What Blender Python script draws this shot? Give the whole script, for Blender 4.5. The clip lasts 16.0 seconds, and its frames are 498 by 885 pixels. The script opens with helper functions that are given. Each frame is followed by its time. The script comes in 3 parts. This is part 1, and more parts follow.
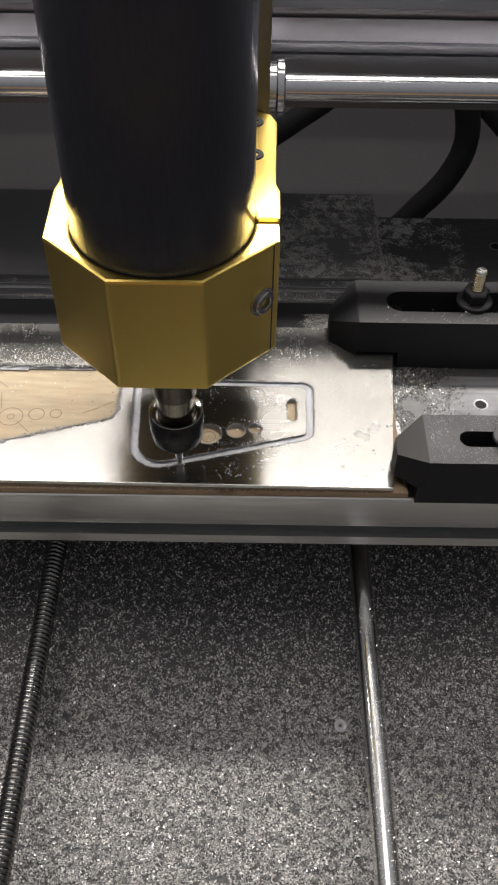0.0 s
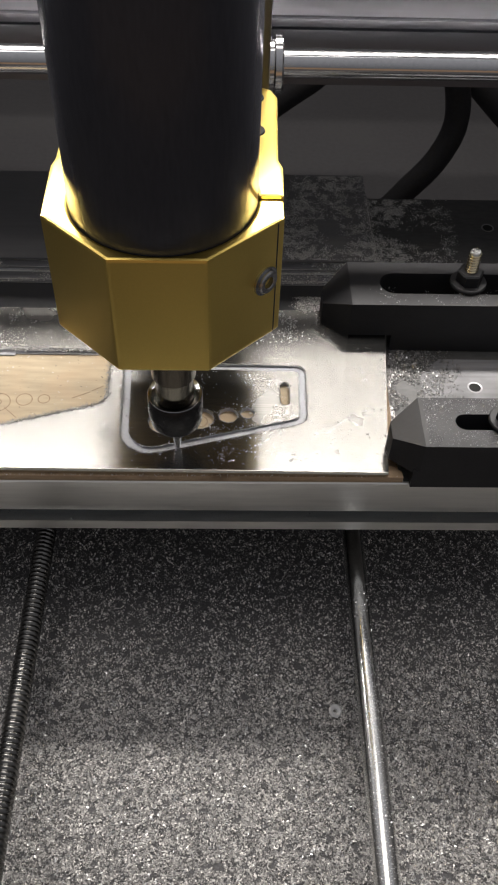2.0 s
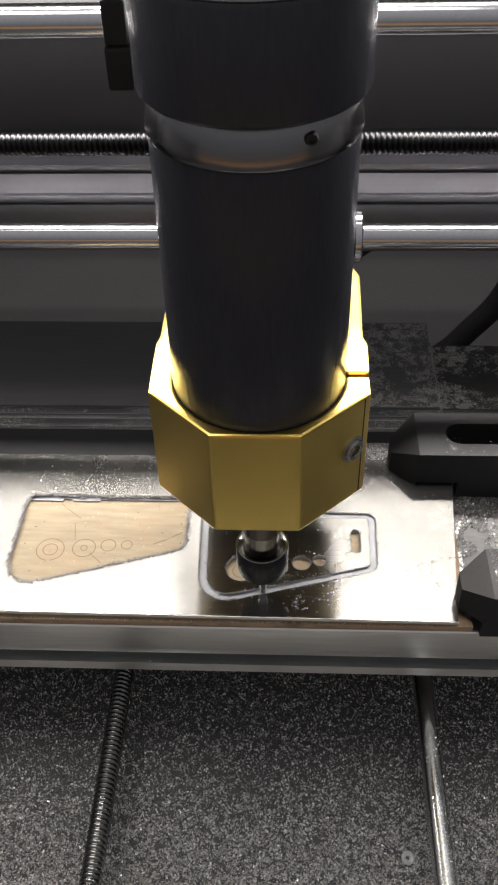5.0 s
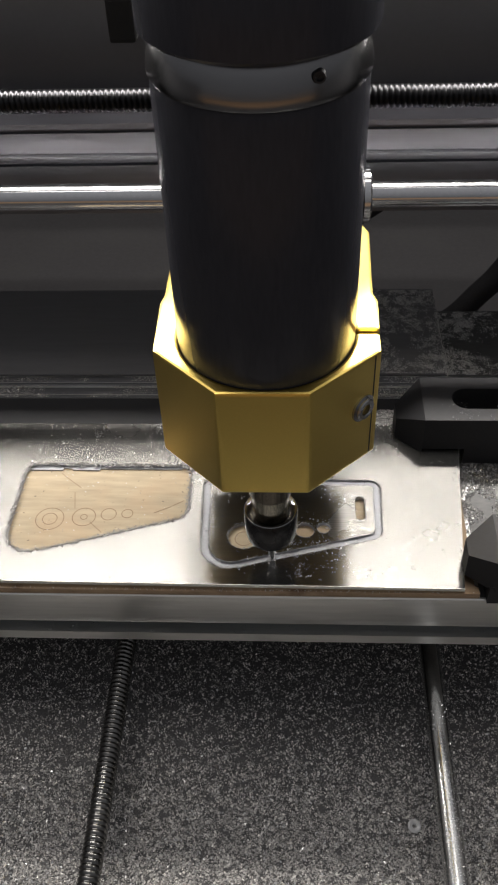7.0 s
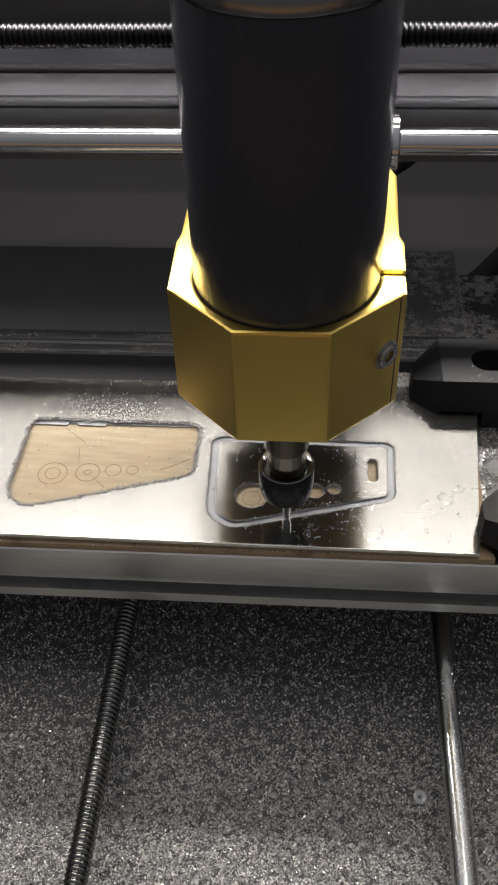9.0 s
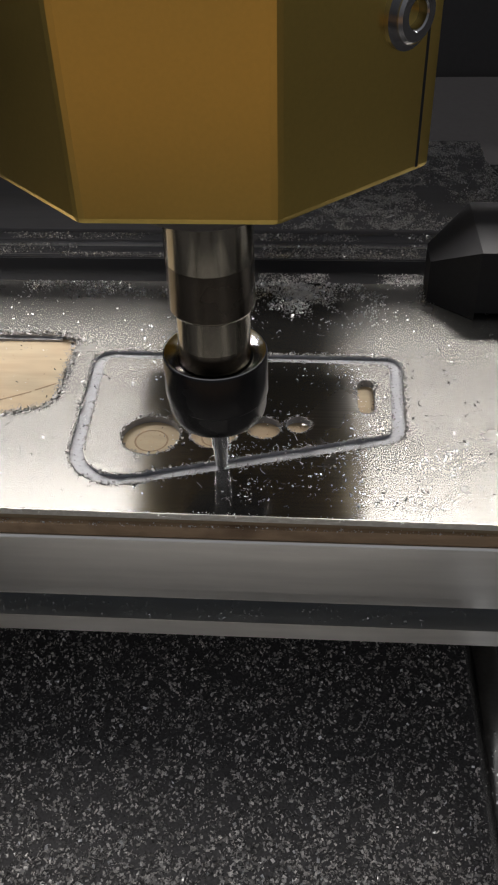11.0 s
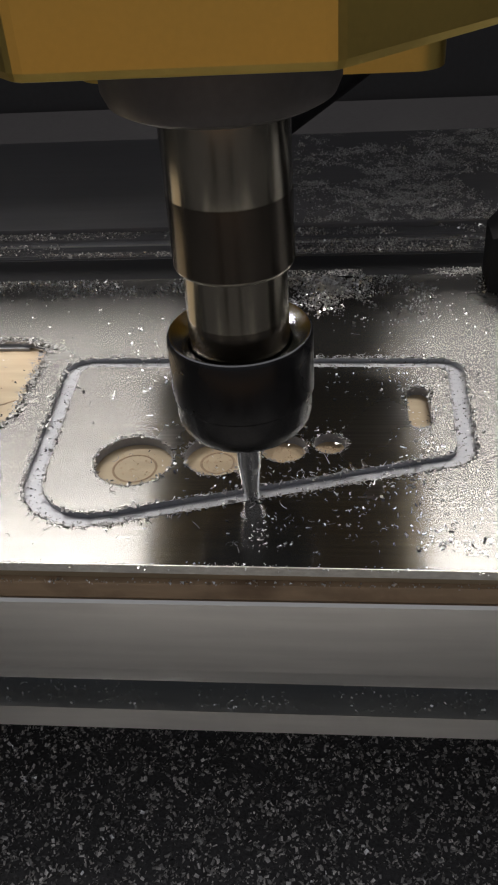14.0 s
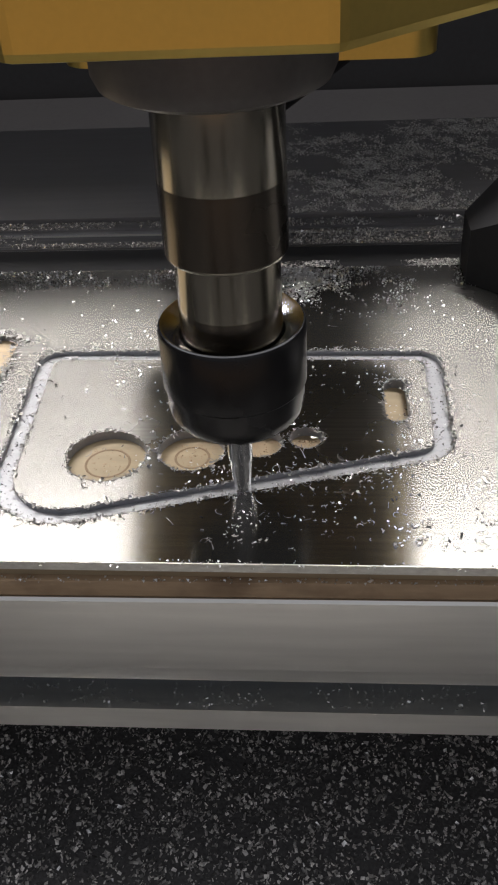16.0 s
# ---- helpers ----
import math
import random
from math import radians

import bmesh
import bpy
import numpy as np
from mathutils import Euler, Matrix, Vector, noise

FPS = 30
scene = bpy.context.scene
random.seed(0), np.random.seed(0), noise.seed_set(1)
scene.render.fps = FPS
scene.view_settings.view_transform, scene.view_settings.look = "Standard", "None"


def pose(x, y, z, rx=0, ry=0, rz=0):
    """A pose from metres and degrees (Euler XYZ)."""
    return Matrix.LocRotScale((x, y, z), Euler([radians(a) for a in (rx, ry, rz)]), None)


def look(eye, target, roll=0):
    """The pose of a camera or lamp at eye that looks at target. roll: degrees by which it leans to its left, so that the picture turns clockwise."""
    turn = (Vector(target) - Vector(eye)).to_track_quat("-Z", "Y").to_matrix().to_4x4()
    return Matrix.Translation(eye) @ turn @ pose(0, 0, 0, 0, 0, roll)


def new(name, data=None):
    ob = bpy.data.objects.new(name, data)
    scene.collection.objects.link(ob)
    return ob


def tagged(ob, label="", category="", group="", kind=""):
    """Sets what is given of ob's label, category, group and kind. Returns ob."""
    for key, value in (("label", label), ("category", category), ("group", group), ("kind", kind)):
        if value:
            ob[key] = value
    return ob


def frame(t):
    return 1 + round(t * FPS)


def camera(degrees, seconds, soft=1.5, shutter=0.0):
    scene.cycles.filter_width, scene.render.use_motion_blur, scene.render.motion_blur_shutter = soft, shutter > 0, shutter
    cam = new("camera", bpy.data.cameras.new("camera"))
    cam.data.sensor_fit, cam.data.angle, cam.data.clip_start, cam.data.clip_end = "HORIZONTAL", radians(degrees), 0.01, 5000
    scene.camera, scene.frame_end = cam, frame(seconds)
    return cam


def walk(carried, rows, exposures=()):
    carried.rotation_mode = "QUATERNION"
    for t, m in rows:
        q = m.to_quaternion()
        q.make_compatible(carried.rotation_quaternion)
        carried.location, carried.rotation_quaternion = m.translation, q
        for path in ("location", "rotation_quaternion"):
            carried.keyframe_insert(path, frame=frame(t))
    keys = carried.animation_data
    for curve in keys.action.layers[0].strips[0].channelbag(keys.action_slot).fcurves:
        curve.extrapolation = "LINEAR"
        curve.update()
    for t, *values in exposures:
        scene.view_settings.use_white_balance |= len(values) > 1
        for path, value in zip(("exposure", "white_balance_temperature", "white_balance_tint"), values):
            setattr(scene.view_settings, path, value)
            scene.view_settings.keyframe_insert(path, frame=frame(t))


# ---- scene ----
# A desktop milling machine cuts a tag out of an aluminium sheet. Lengths below are in millimetres.
cam = camera(30.8, 16.0, soft=2.0)
MM = 0.001
FEED_X, FEED_Y = 1.169 * MM, 0.317 * MM   # metres a second: the head to the right, the bed to the front
PATH = [
    (0.0, 0.0242, -0.2040, 0.2561, 41.28, -0.71, 0.46),
    (0.5, 0.0236, -0.2024, 0.2555, 40.94, -1.18, -0.28),
    (1.0, 0.0231, -0.2016, 0.2529, 40.64, -1.27, -0.34),
    (1.5, 0.0210, -0.2017, 0.2521, 40.53, -1.43, -0.55),
    (2.0, 0.0206, -0.2017, 0.2515, 40.46, -1.30, -0.52),
    (2.5, 0.0173, -0.2000, 0.2488, 40.27, -1.02, -0.23),
    (3.0, 0.0133, -0.2002, 0.2492, 40.25, -0.80, 0.23),
    (3.5, 0.0122, -0.1997, 0.2500, 40.89, -0.64, 0.68),
    (4.0, 0.0113, -0.2003, 0.2662, 43.35, -0.10, 1.39),
    (4.5, 0.0122, -0.2014, 0.2756, 46.03, 0.58, 1.88),
    (4.7, 0.0135, -0.2015, 0.2770, 46.94, 0.94, 2.06),
    (7.0, 0.0170, -0.2008, 0.2676, 45.66, 1.92, 2.28),
    (7.5, 0.0170, -0.2016, 0.2680, 45.59, 1.81, 2.07),
    (8.0, 0.0179, -0.2019, 0.2682, 45.58, 1.83, 1.96),
    (8.5, 0.0189, -0.2016, 0.2672, 45.26, 2.01, 2.06),
    (9.0, 0.0190, -0.2006, 0.2515, 44.80, 1.67, 3.98),
    (9.5, 0.0247, -0.1985, 0.2158, 47.29, -0.24, 4.66),
    (9.7, 0.0311, -0.1911, 0.1952, 47.09, 1.24, 4.44),
    (11.8, 0.0272, -0.0984, 0.1048, 52.17, 1.55, 3.40),
    (12.0, 0.0249, -0.0964, 0.1015, 52.56, 1.82, 3.34),
    (12.5, 0.0277, -0.0936, 0.0932, 52.90, 2.98, 4.41),
    (13.0, 0.0302, -0.0958, 0.0877, 53.40, 3.36, 4.42),
    (13.5, 0.0283, -0.0941, 0.0863, 53.59, 3.24, 4.58),
    (14.0, 0.0290, -0.0905, 0.0855, 53.34, 3.35, 4.51),
    (14.5, 0.0292, -0.0896, 0.0850, 52.95, 3.23, 4.05),
    (15.0, 0.0316, -0.0898, 0.0847, 52.74, 3.14, 3.95),
    (15.5, 0.0311, -0.0899, 0.0847, 52.76, 3.10, 3.67),
    (16.0, 0.0297, -0.0891, 0.0847, 52.68, 2.75, 3.44),
]
walk(cam, [(t, pose(x, y, z, rx, ry, rz)) for t, x, y, z, rx, ry, rz in PATH], [(0.0, 0.20, 6500, 14), (1.0, 0.18, 6500, 14), (3.6, 0.16, 6500, 14), (4.0, 0.40, 6500, 14), (4.8, 0.37, 6500, 14), (6.8, 0.05, 6500, 13), (9.7, 0.02, 6500, 13), (11.8, 0.08, 6400, 14), (15.0, 0.13, 6400, 14), (15.25, 0.48, 6400, 14), (16.0, 0.48, 6400, 14)])

# ---- light ----
world = bpy.data.worlds.new("world")
scene.world = world
world.use_nodes = True
room = world.node_tree
# a dim room whose light comes down from the ceiling
room_dir = room.nodes.new("ShaderNodeTexCoord")
room_up = room.nodes.new("ShaderNodeSeparateXYZ")
room_level = room.nodes.new("ShaderNodeMapRange")
room_level.inputs[1].default_value, room_level.inputs[2].default_value = -0.1, 1.0
room_level.inputs[3].default_value, room_level.inputs[4].default_value = 0.10, 0.30
room.links.new(room_dir.outputs["Generated"], room_up.inputs[0])
room.links.new(room_up.outputs[2], room_level.inputs[0])
room.links.new(room_level.outputs[0], room.nodes["Background"].inputs[1])
room.nodes["Background"].inputs[0].default_value = (0.95, 0.97, 1.0, 1)
strip = new("strip_light", bpy.data.lights.new("strip_light", "AREA"))
strip.data.shape, strip.data.size, strip.data.size_y = "RECTANGLE", 0.52, 0.034
strip.data.energy, strip.data.color = 3.8, (1.0, 0.97, 0.90)
strip.matrix_world = look((0.0, 0.180, 0.241), (0.0, 0.0, 0.0))
# unseen fill light, added overhead to lift rod highlights and the warm ground
overhead_fill = new("overhead_fill", bpy.data.lights.new("overhead_fill", "AREA"))
overhead_fill.data.shape, overhead_fill.data.size, overhead_fill.data.size_y = "RECTANGLE", 0.9, 0.6
overhead_fill.data.energy, overhead_fill.data.color = 6.5, (1.0, 0.96, 0.90)
overhead_fill.matrix_world = look((-0.15, 0.15, 1.65), (-0.1, -0.2, 0.0))


# ---- materials ----
def material(name, base, rough=0.5, metal=0.0, grain=400.0, stretch=(1, 1, 1), vary=0.15, bump=0.1, depth=0.0002, blotch=25.0, stain=None, stain_amount=0.0, rough_vary=0.1, aniso=0.0):
    """A surface with fine grain and larger blotches of tone and gloss, sized in metres."""
    m = bpy.data.materials.new(name)
    m.use_nodes = True
    nt = m.node_tree
    b = nt.nodes["Principled BSDF"]
    co = nt.nodes.new("ShaderNodeTexCoord")
    mp = nt.nodes.new("ShaderNodeMapping")
    mp.inputs["Scale"].default_value = stretch
    nt.links.new(co.outputs["Object"], mp.inputs[0])
    fine = nt.nodes.new("ShaderNodeTexNoise")
    fine.inputs["Scale"].default_value, fine.inputs["Detail"].default_value = grain, 4
    nt.links.new(mp.outputs[0], fine.inputs[0])
    big = nt.nodes.new("ShaderNodeTexNoise")
    big.inputs["Scale"].default_value, big.inputs["Detail"].default_value = blotch, 5
    nt.links.new(co.outputs["Object"], big.inputs[0])
    mix = nt.nodes.new("ShaderNodeMixRGB")
    mix.inputs[1].default_value = (*[c * (1 - vary) for c in base], 1)
    mix.inputs[2].default_value = (*[min(1, c * (1 + vary)) for c in base], 1)
    nt.links.new(fine.outputs[0], mix.inputs[0])
    last = mix
    if stain:
        ramp = nt.nodes.new("ShaderNodeMapRange")
        ramp.inputs[1].default_value, ramp.inputs[2].default_value, ramp.inputs[4].default_value = 0.5, 0.7, stain_amount
        nt.links.new(big.outputs[0], ramp.inputs[0])
        last = nt.nodes.new("ShaderNodeMixRGB")
        last.inputs[2].default_value = (*stain, 1)
        nt.links.new(ramp.outputs[0], last.inputs[0])
        nt.links.new(mix.outputs[0], last.inputs[1])
    nt.links.new(last.outputs[0], b.inputs["Base Color"])
    rr = nt.nodes.new("ShaderNodeMapRange")
    rr.inputs[3].default_value, rr.inputs[4].default_value = max(0.02, rough - rough_vary), min(1, rough + rough_vary)
    nt.links.new(big.outputs[0], rr.inputs[0])
    nt.links.new(rr.outputs[0], b.inputs["Roughness"])
    b.inputs["Metallic"].default_value = metal
    if aniso:
        tangent = nt.nodes.new("ShaderNodeCombineXYZ")
        tangent.inputs[1].default_value = 1.0
        nt.links.new(tangent.outputs[0], b.inputs["Tangent"])
        b.inputs["Anisotropic"].default_value = aniso
    if bump:
        bp = nt.nodes.new("ShaderNodeBump")
        bp.inputs["Strength"].default_value, bp.inputs["Distance"].default_value = bump, depth
        nt.links.new(fine.outputs[0], bp.inputs["Height"])
        nt.links.new(bp.outputs[0], b.inputs["Normal"])
    return m


SHEET = material("brushed_aluminium", (0.166, 0.163, 0.154), 0.265, 0.95, 1900, (0.02, 1, 1), 0.42, 0.02, 0.00002, 40, rough_vary=0.03, aniso=0.97)
CUT = material("freshly_cut_aluminium", (0.35, 0.357, 0.378), 0.5, 0.4, 1500, (1, 1, 1), 0.15, 0.5, 0.00008, 300)
EDGE_METAL = material("sheared_aluminium", (0.82, 0.80, 0.72), 0.55, 0.7, 1500, (0.5, 1, 1), 0.3, 0.4, 0.00006, 200)
BED_METAL = material("satin_anodised_aluminium", (0.88, 0.87, 0.83), 0.34, 1.0, 500, (0.08, 1, 1), 0.14, 0.14, 0.00003, 30, rough_vary=0.08)
STREAKY = material("streaky_dull_aluminium", (0.22, 0.22, 0.228), 0.6, 0.3, 420, (0.06, 1, 1), 0.6, 0.3, 0.00004, 60, (0.10, 0.10, 0.10), 0.5)
SLOT_GREY = material("blue_grey_groove_darkener", (0.10, 0.12, 0.15), 0.6, 0.2, 900, (0.3, 1, 1), 0.4, 0.3, 0.0001, 80)
GANTRY_METAL = material("grey_aluminium_profile", (0.17, 0.17, 0.187), 0.42, 1.0, 500, (0.03, 1, 1), 0.12, 0.02, 0.00002, 30)
LEDGE = material("dull_ribbed_aluminium", (0.30, 0.30, 0.31), 0.42, 0.9, 700, (0.1, 1, 1), 0.3, 0.2, 0.00005, 60)
DIRTY_METAL = material("dusty_dull_aluminium", (0.13, 0.13, 0.129), 0.62, 0.8, 700, (0.3, 1, 1), 0.3, 0.25, 0.00006, 45, (0.10, 0.10, 0.10), 0.6)
STEEL = material("polished_steel", (0.66, 0.66, 0.67), 0.14, 1.0, 700, (1, 1, 1), 0.08, 0.015, 0.00002, 120, rough_vary=0.05)
RAIL_STEEL = material("dusty_polished_steel", (0.80, 0.80, 0.78), 0.21, 1.0, 1500, (1, 1, 1), 0.2, 0.05, 0.00002, 200, rough_vary=0.04)
SHAFT_STEEL = material("ground_steel", (0.31, 0.29, 0.24), 0.19, 1.0, 900, (1, 1, 0.15), 0.10, 0.05, 0.00002, 90, rough_vary=0.05)
SCREW_STEEL = material("dark_screw_steel", (0.028, 0.028, 0.03), 0.33, 1.0, 700, (1, 1, 1), 0.20, 0.10, 0.00003, 90)
SHAFT_DARK = material("dark_ground_steel", (0.13, 0.115, 0.095), 0.24, 1.0, 900, (1, 1, 0.15), 0.15, 0.05, 0.00002, 90)
Y_SCREW_STEEL = material("grey_screw_steel", (0.17, 0.167, 0.16), 0.28, 1.0, 700, (1, 1, 1), 0.20, 0.10, 0.00003, 90)
STUD_STEEL = material("yellow_zinc_steel", (0.80, 0.70, 0.48), 0.20, 1.0, 700, (1, 1, 1), 0.1, 0.05, 0.00002, 90)
GOLD = material("gold_anodised_aluminium", (0.82, 0.605, 0.165), 0.30, 1.0, 1500, (1, 1, 1), 0.05, 0.06, 0.00002, 60, rough_vary=0.04)
BLACK_BODY = material("black_anodised_metal", (0.040, 0.041, 0.049), 0.24, 0.0, 900, (1, 1, 0.2), 0.2, 0.02, 0.00002, 40, rough_vary=0.03)
BLACK_STEEL = material("black_oxide_steel", (0.014, 0.014, 0.016), 0.6, 0.0, 700, (1, 1, 1), 0.3, 0.15, 0.00005, 60)
BLACK_RUBBER = material("black_rubber", (0.006, 0.006, 0.006), 0.85, 0.0, 600, (1, 1, 1), 0.3, 0.1, 0.0001, 50)
HOSE_BLACK = material("dusty_black_rubber", (0.045, 0.043, 0.046), 0.7, 0.0, 600, (1, 1, 1), 0.3, 0.1, 0.0001, 50)
NUT_BLACK = material("black_collet_nut", (0.005, 0.005, 0.006), 0.27, 0.0, 900, (1, 1, 1), 0.2, 0.03, 0.00002, 60)
COLLAR_GREY = material("dull_grey_metal", (0.15, 0.143, 0.14), 0.5, 0.8, 900, (1, 1, 1), 0.15, 0.1, 0.00004, 60)
END_RING = material("dark_turned_metal", (0.25, 0.25, 0.255), 0.22, 1.0, 900, (0.2, 0.2, 3), 0.1, 0.04, 0.00002, 60, rough_vary=0.03)
RING_METAL = material("smooth_grey_metal", (0.36, 0.36, 0.365), 0.22, 1.0, 900, (1, 1, 1), 0.1, 0.04, 0.00002, 60)
WOOD_TOP = material("tan_wood_surface", (0.41, 0.33, 0.215), 0.65, 0.0, 500, (0.15, 1, 1), 0.3, 0.2, 0.0001, 60, (0.46, 0.33, 0.205), 0.5)
WOOD_LINE = material("darkened_wood", (0.27, 0.19, 0.115), 0.7, 0.0, 700, (1, 1, 1), 0.3, 0.2, 0.0001, 120)
WOOD_EDGE = material("brown_plywood_edge", (0.43, 0.305, 0.19), 0.7, 0.0, 700, (0.2, 1, 1), 0.3, 0.3, 0.0001, 120, (0.14, 0.085, 0.05), 0.6)
BASE_BLACK = material("dark_dusty_base", (0.085, 0.083, 0.084), 0.6, 0.0, 1300, (1, 1, 1), 0.9, 0.5, 0.0002, 60, (0.055, 0.054, 0.053), 0.5)
WARM_GROUND = material("orange_brown_reflector", (0.56, 0.34, 0.18), 0.6, 0.0, 60, (0.1, 1, 1), 0.2, 0.1, 0.0003, 6)
PANEL = material("dark_grey_panel", (0.065, 0.065, 0.069), 0.6, 0.0, 300, (1, 1, 1), 0.15, 0.1, 0.0002, 8)
REAR_FLOOR = material("dusty_dark_grey_panel", (0.085, 0.082, 0.084), 0.6, 0.0, 300, (1, 1, 1), 0.2, 0.1, 0.0002, 20, (0.10, 0.098, 0.097), 0.5)
SLOT_DARK = material("dark_slot_shade", (0.022, 0.022, 0.024), 0.5, 0.0, 400, (0.1, 1, 1), 0.2, 0.05, 0.00005, 30)
REAR_PLATE = material("smooth_dark_plate", (0.16, 0.157, 0.162), 0.42, 0.0, 400, (0.1, 1, 1), 0.15, 0.05, 0.00005, 30)
PLATE_GREY = material("grey_painted_plate", (0.042, 0.042, 0.045), 0.55, 0.0, 400, (1, 1, 1), 0.1, 0.05, 0.0001, 12)
CARRIAGE_GREY = material("olive_grey_metal", (0.20, 0.19, 0.15), 0.42, 0.8, 600, (1, 1, 1), 0.1, 0.05, 0.00004, 40)
CHIP = material("bright_aluminium_chips", (0.78, 0.78, 0.78), 0.30, 1.0, 2000, (1, 1, 1), 0.25, 0, 0, 200)
GRIT = material("grey_metal_grit", (0.50, 0.48, 0.46), 0.42, 0.35, 2000, (1, 1, 1), 0.6, 0, 0, 900)

BLACK_BODY.node_tree.nodes["Principled BSDF"].inputs["Specular IOR Level"].default_value = 0.16


def tone_per_flake(mat, dark, bright, power):
    """Each loose flake takes its own tone between two greys."""
    nt = mat.node_tree
    geo = nt.nodes.new("ShaderNodeNewGeometry")
    pw = nt.nodes.new("ShaderNodeMath")
    pw.operation = "POWER"
    pw.inputs[1].default_value = power
    mix = nt.nodes.new("ShaderNodeMixRGB")
    mix.inputs[1].default_value, mix.inputs[2].default_value = (*dark, 1), (*bright, 1)
    nt.links.new(geo.outputs["Random Per Island"], pw.inputs[0])
    nt.links.new(pw.outputs[0], mix.inputs[0])
    nt.links.new(mix.outputs[0], nt.nodes["Principled BSDF"].inputs["Base Color"])


tone_per_flake(GRIT, (0.10, 0.098, 0.096), (0.95, 0.92, 0.88), 1.2)
DUST = material("grey_metal_dust", (0.30, 0.30, 0.30), 0.5, 0.3, 2000, (1, 1, 1), 0.4, 0, 0, 900)
tone_per_flake(DUST, (0.06, 0.06, 0.06), (0.85, 0.84, 0.82), 0.7)
BURR = material("dull_metal_burrs", (0.27, 0.265, 0.26), 0.5, 1.0, 2000, (1, 1, 1), 0.5, 0, 0, 900)
CLEAR = bpy.data.materials.new("clear_plastic")
CLEAR.use_nodes = True
CLEAR.node_tree.nodes["Principled BSDF"].inputs["Transmission Weight"].default_value = 0.35
CLEAR.node_tree.nodes["Principled BSDF"].inputs["Roughness"].default_value = 0.25
LED = bpy.data.materials.new("light_bar_housing")
LED.use_nodes = True
LED.node_tree.nodes["Principled BSDF"].inputs["Base Color"].default_value = (0.6, 0.6, 0.6, 1)


# ---- building helpers ----
BED_THINGS, HEAD_THINGS = [], []


def thing(name, x, y, z, label, category, group="", kind="", carried_by=None):
    ob = new(name)
    ob.empty_display_size = 0.01
    ob.location = (x * MM, y * MM, z * MM)
    tagged(ob, label, category, group, kind)
    if carried_by is not None:
        carried_by.append(ob)
    return ob


def origin(ob):
    p = Vector((0, 0, 0))
    while ob:
        p += ob.location
        ob = ob.parent
    return p


def finish(bm, name, mat, at, smooth=35):
    bmesh.ops.recalc_face_normals(bm, faces=bm.faces)
    for v in bm.verts:
        v.co = v.co * MM - at
    for f in bm.faces:
        f.smooth = True
    me = bpy.data.meshes.new(name)
    bm.to_mesh(me)
    bm.free()
    me.set_sharp_from_angle(angle=radians(smooth))
    me.materials.append(mat)
    return me


def part(name, bm, mat, parent, label="", smooth=35):
    """One mesh object under a thing or a part, from a bmesh in world millimetres."""
    ob = new(name, finish(bm, name, mat, origin(parent), smooth))
    ob.parent = parent
    return tagged(ob, label)


def whole(name, bm, mat, base, label, category, kind="", carried_by=None, group=""):
    """A thing of one single mesh."""
    at = Vector(base) * MM
    ob = new(name, finish(bm, name, mat, at))
    ob.location = at
    tagged(ob, label, category, group, kind)
    if carried_by is not None:
        carried_by.append(ob)
    return ob


def box(x0, x1, y0, y1, z0, z1, bevel=0.0, bm=None):
    b = bmesh.new()
    bmesh.ops.create_cube(b, size=1)
    for v in b.verts:
        v.co = ((x0 + x1) / 2 + v.co.x * (x1 - x0), (y0 + y1) / 2 + v.co.y * (y1 - y0), (z0 + z1) / 2 + v.co.z * (z1 - z0))
    if bevel:
        bmesh.ops.bevel(b, geom=b.edges[:], offset=bevel, segments=2, affect="EDGES", profile=0.6)
    return join(bm, b)


def join(bm, other):
    if bm is None:
        return other
    me = bpy.data.meshes.new("tmp")
    other.to_mesh(me)
    other.free()
    bm.from_mesh(me)
    bpy.data.meshes.remove(me)
    return bm


def prism(outline, z0, z1, axis="z", bevel=0.0):
    """An outline drawn out along an axis; x outlines are (y, z) pairs, z outlines (x, y) pairs, y outlines (x, z) pairs."""
    b = bmesh.new()
    put = {"z": lambda p, h: (p[0], p[1], h), "x": lambda p, h: (h, p[0], p[1]), "y": lambda p, h: (p[0], h, p[1])}[axis]
    lo = [b.verts.new(put(p, z0)) for p in outline]
    hi = [b.verts.new(put(p, z1)) for p in outline]
    b.faces.new(lo)
    b.faces.new(hi)
    n = len(outline)
    for i in range(n):
        b.faces.new((lo[i], lo[(i + 1) % n], hi[(i + 1) % n], hi[i]))
    if bevel:
        bmesh.ops.recalc_face_normals(b, faces=b.faces)
        bmesh.ops.bevel(b, geom=b.edges[:], offset=bevel, segments=2, affect="EDGES", profile=0.6)
    return b


def lathe(profile, cx, cy, n=64, axis="z", start=0.0):
    """A turned body from (radius, height) pairs; closed at both ends if the radius there is 0."""
    b = bmesh.new()
    rings = []
    for r, h in profile:
        ring = []
        for i in range(1 if r == 0 else n):
            a = 2 * math.pi * i / n + start
            u, w = r * math.cos(a), r * math.sin(a)
            ring.append(b.verts.new({"z": (cx + u, cy + w, h), "x": (h, cx + u, cy + w), "y": (cx + u, h, cy + w)}[axis]))
        rings.append(ring)
    for p, q in zip(rings, rings[1:]):
        for i in range(n):
            j = (i + 1) % n
            if len(p) == 1 and len(q) == 1:
                continue
            if len(p) == 1:
                b.faces.new((p[0], q[i], q[j]))
            elif len(q) == 1:
                b.faces.new((p[i], p[j], q[0]))
            else:
                b.faces.new((p[i], p[j], q[j], q[i]))
    return b


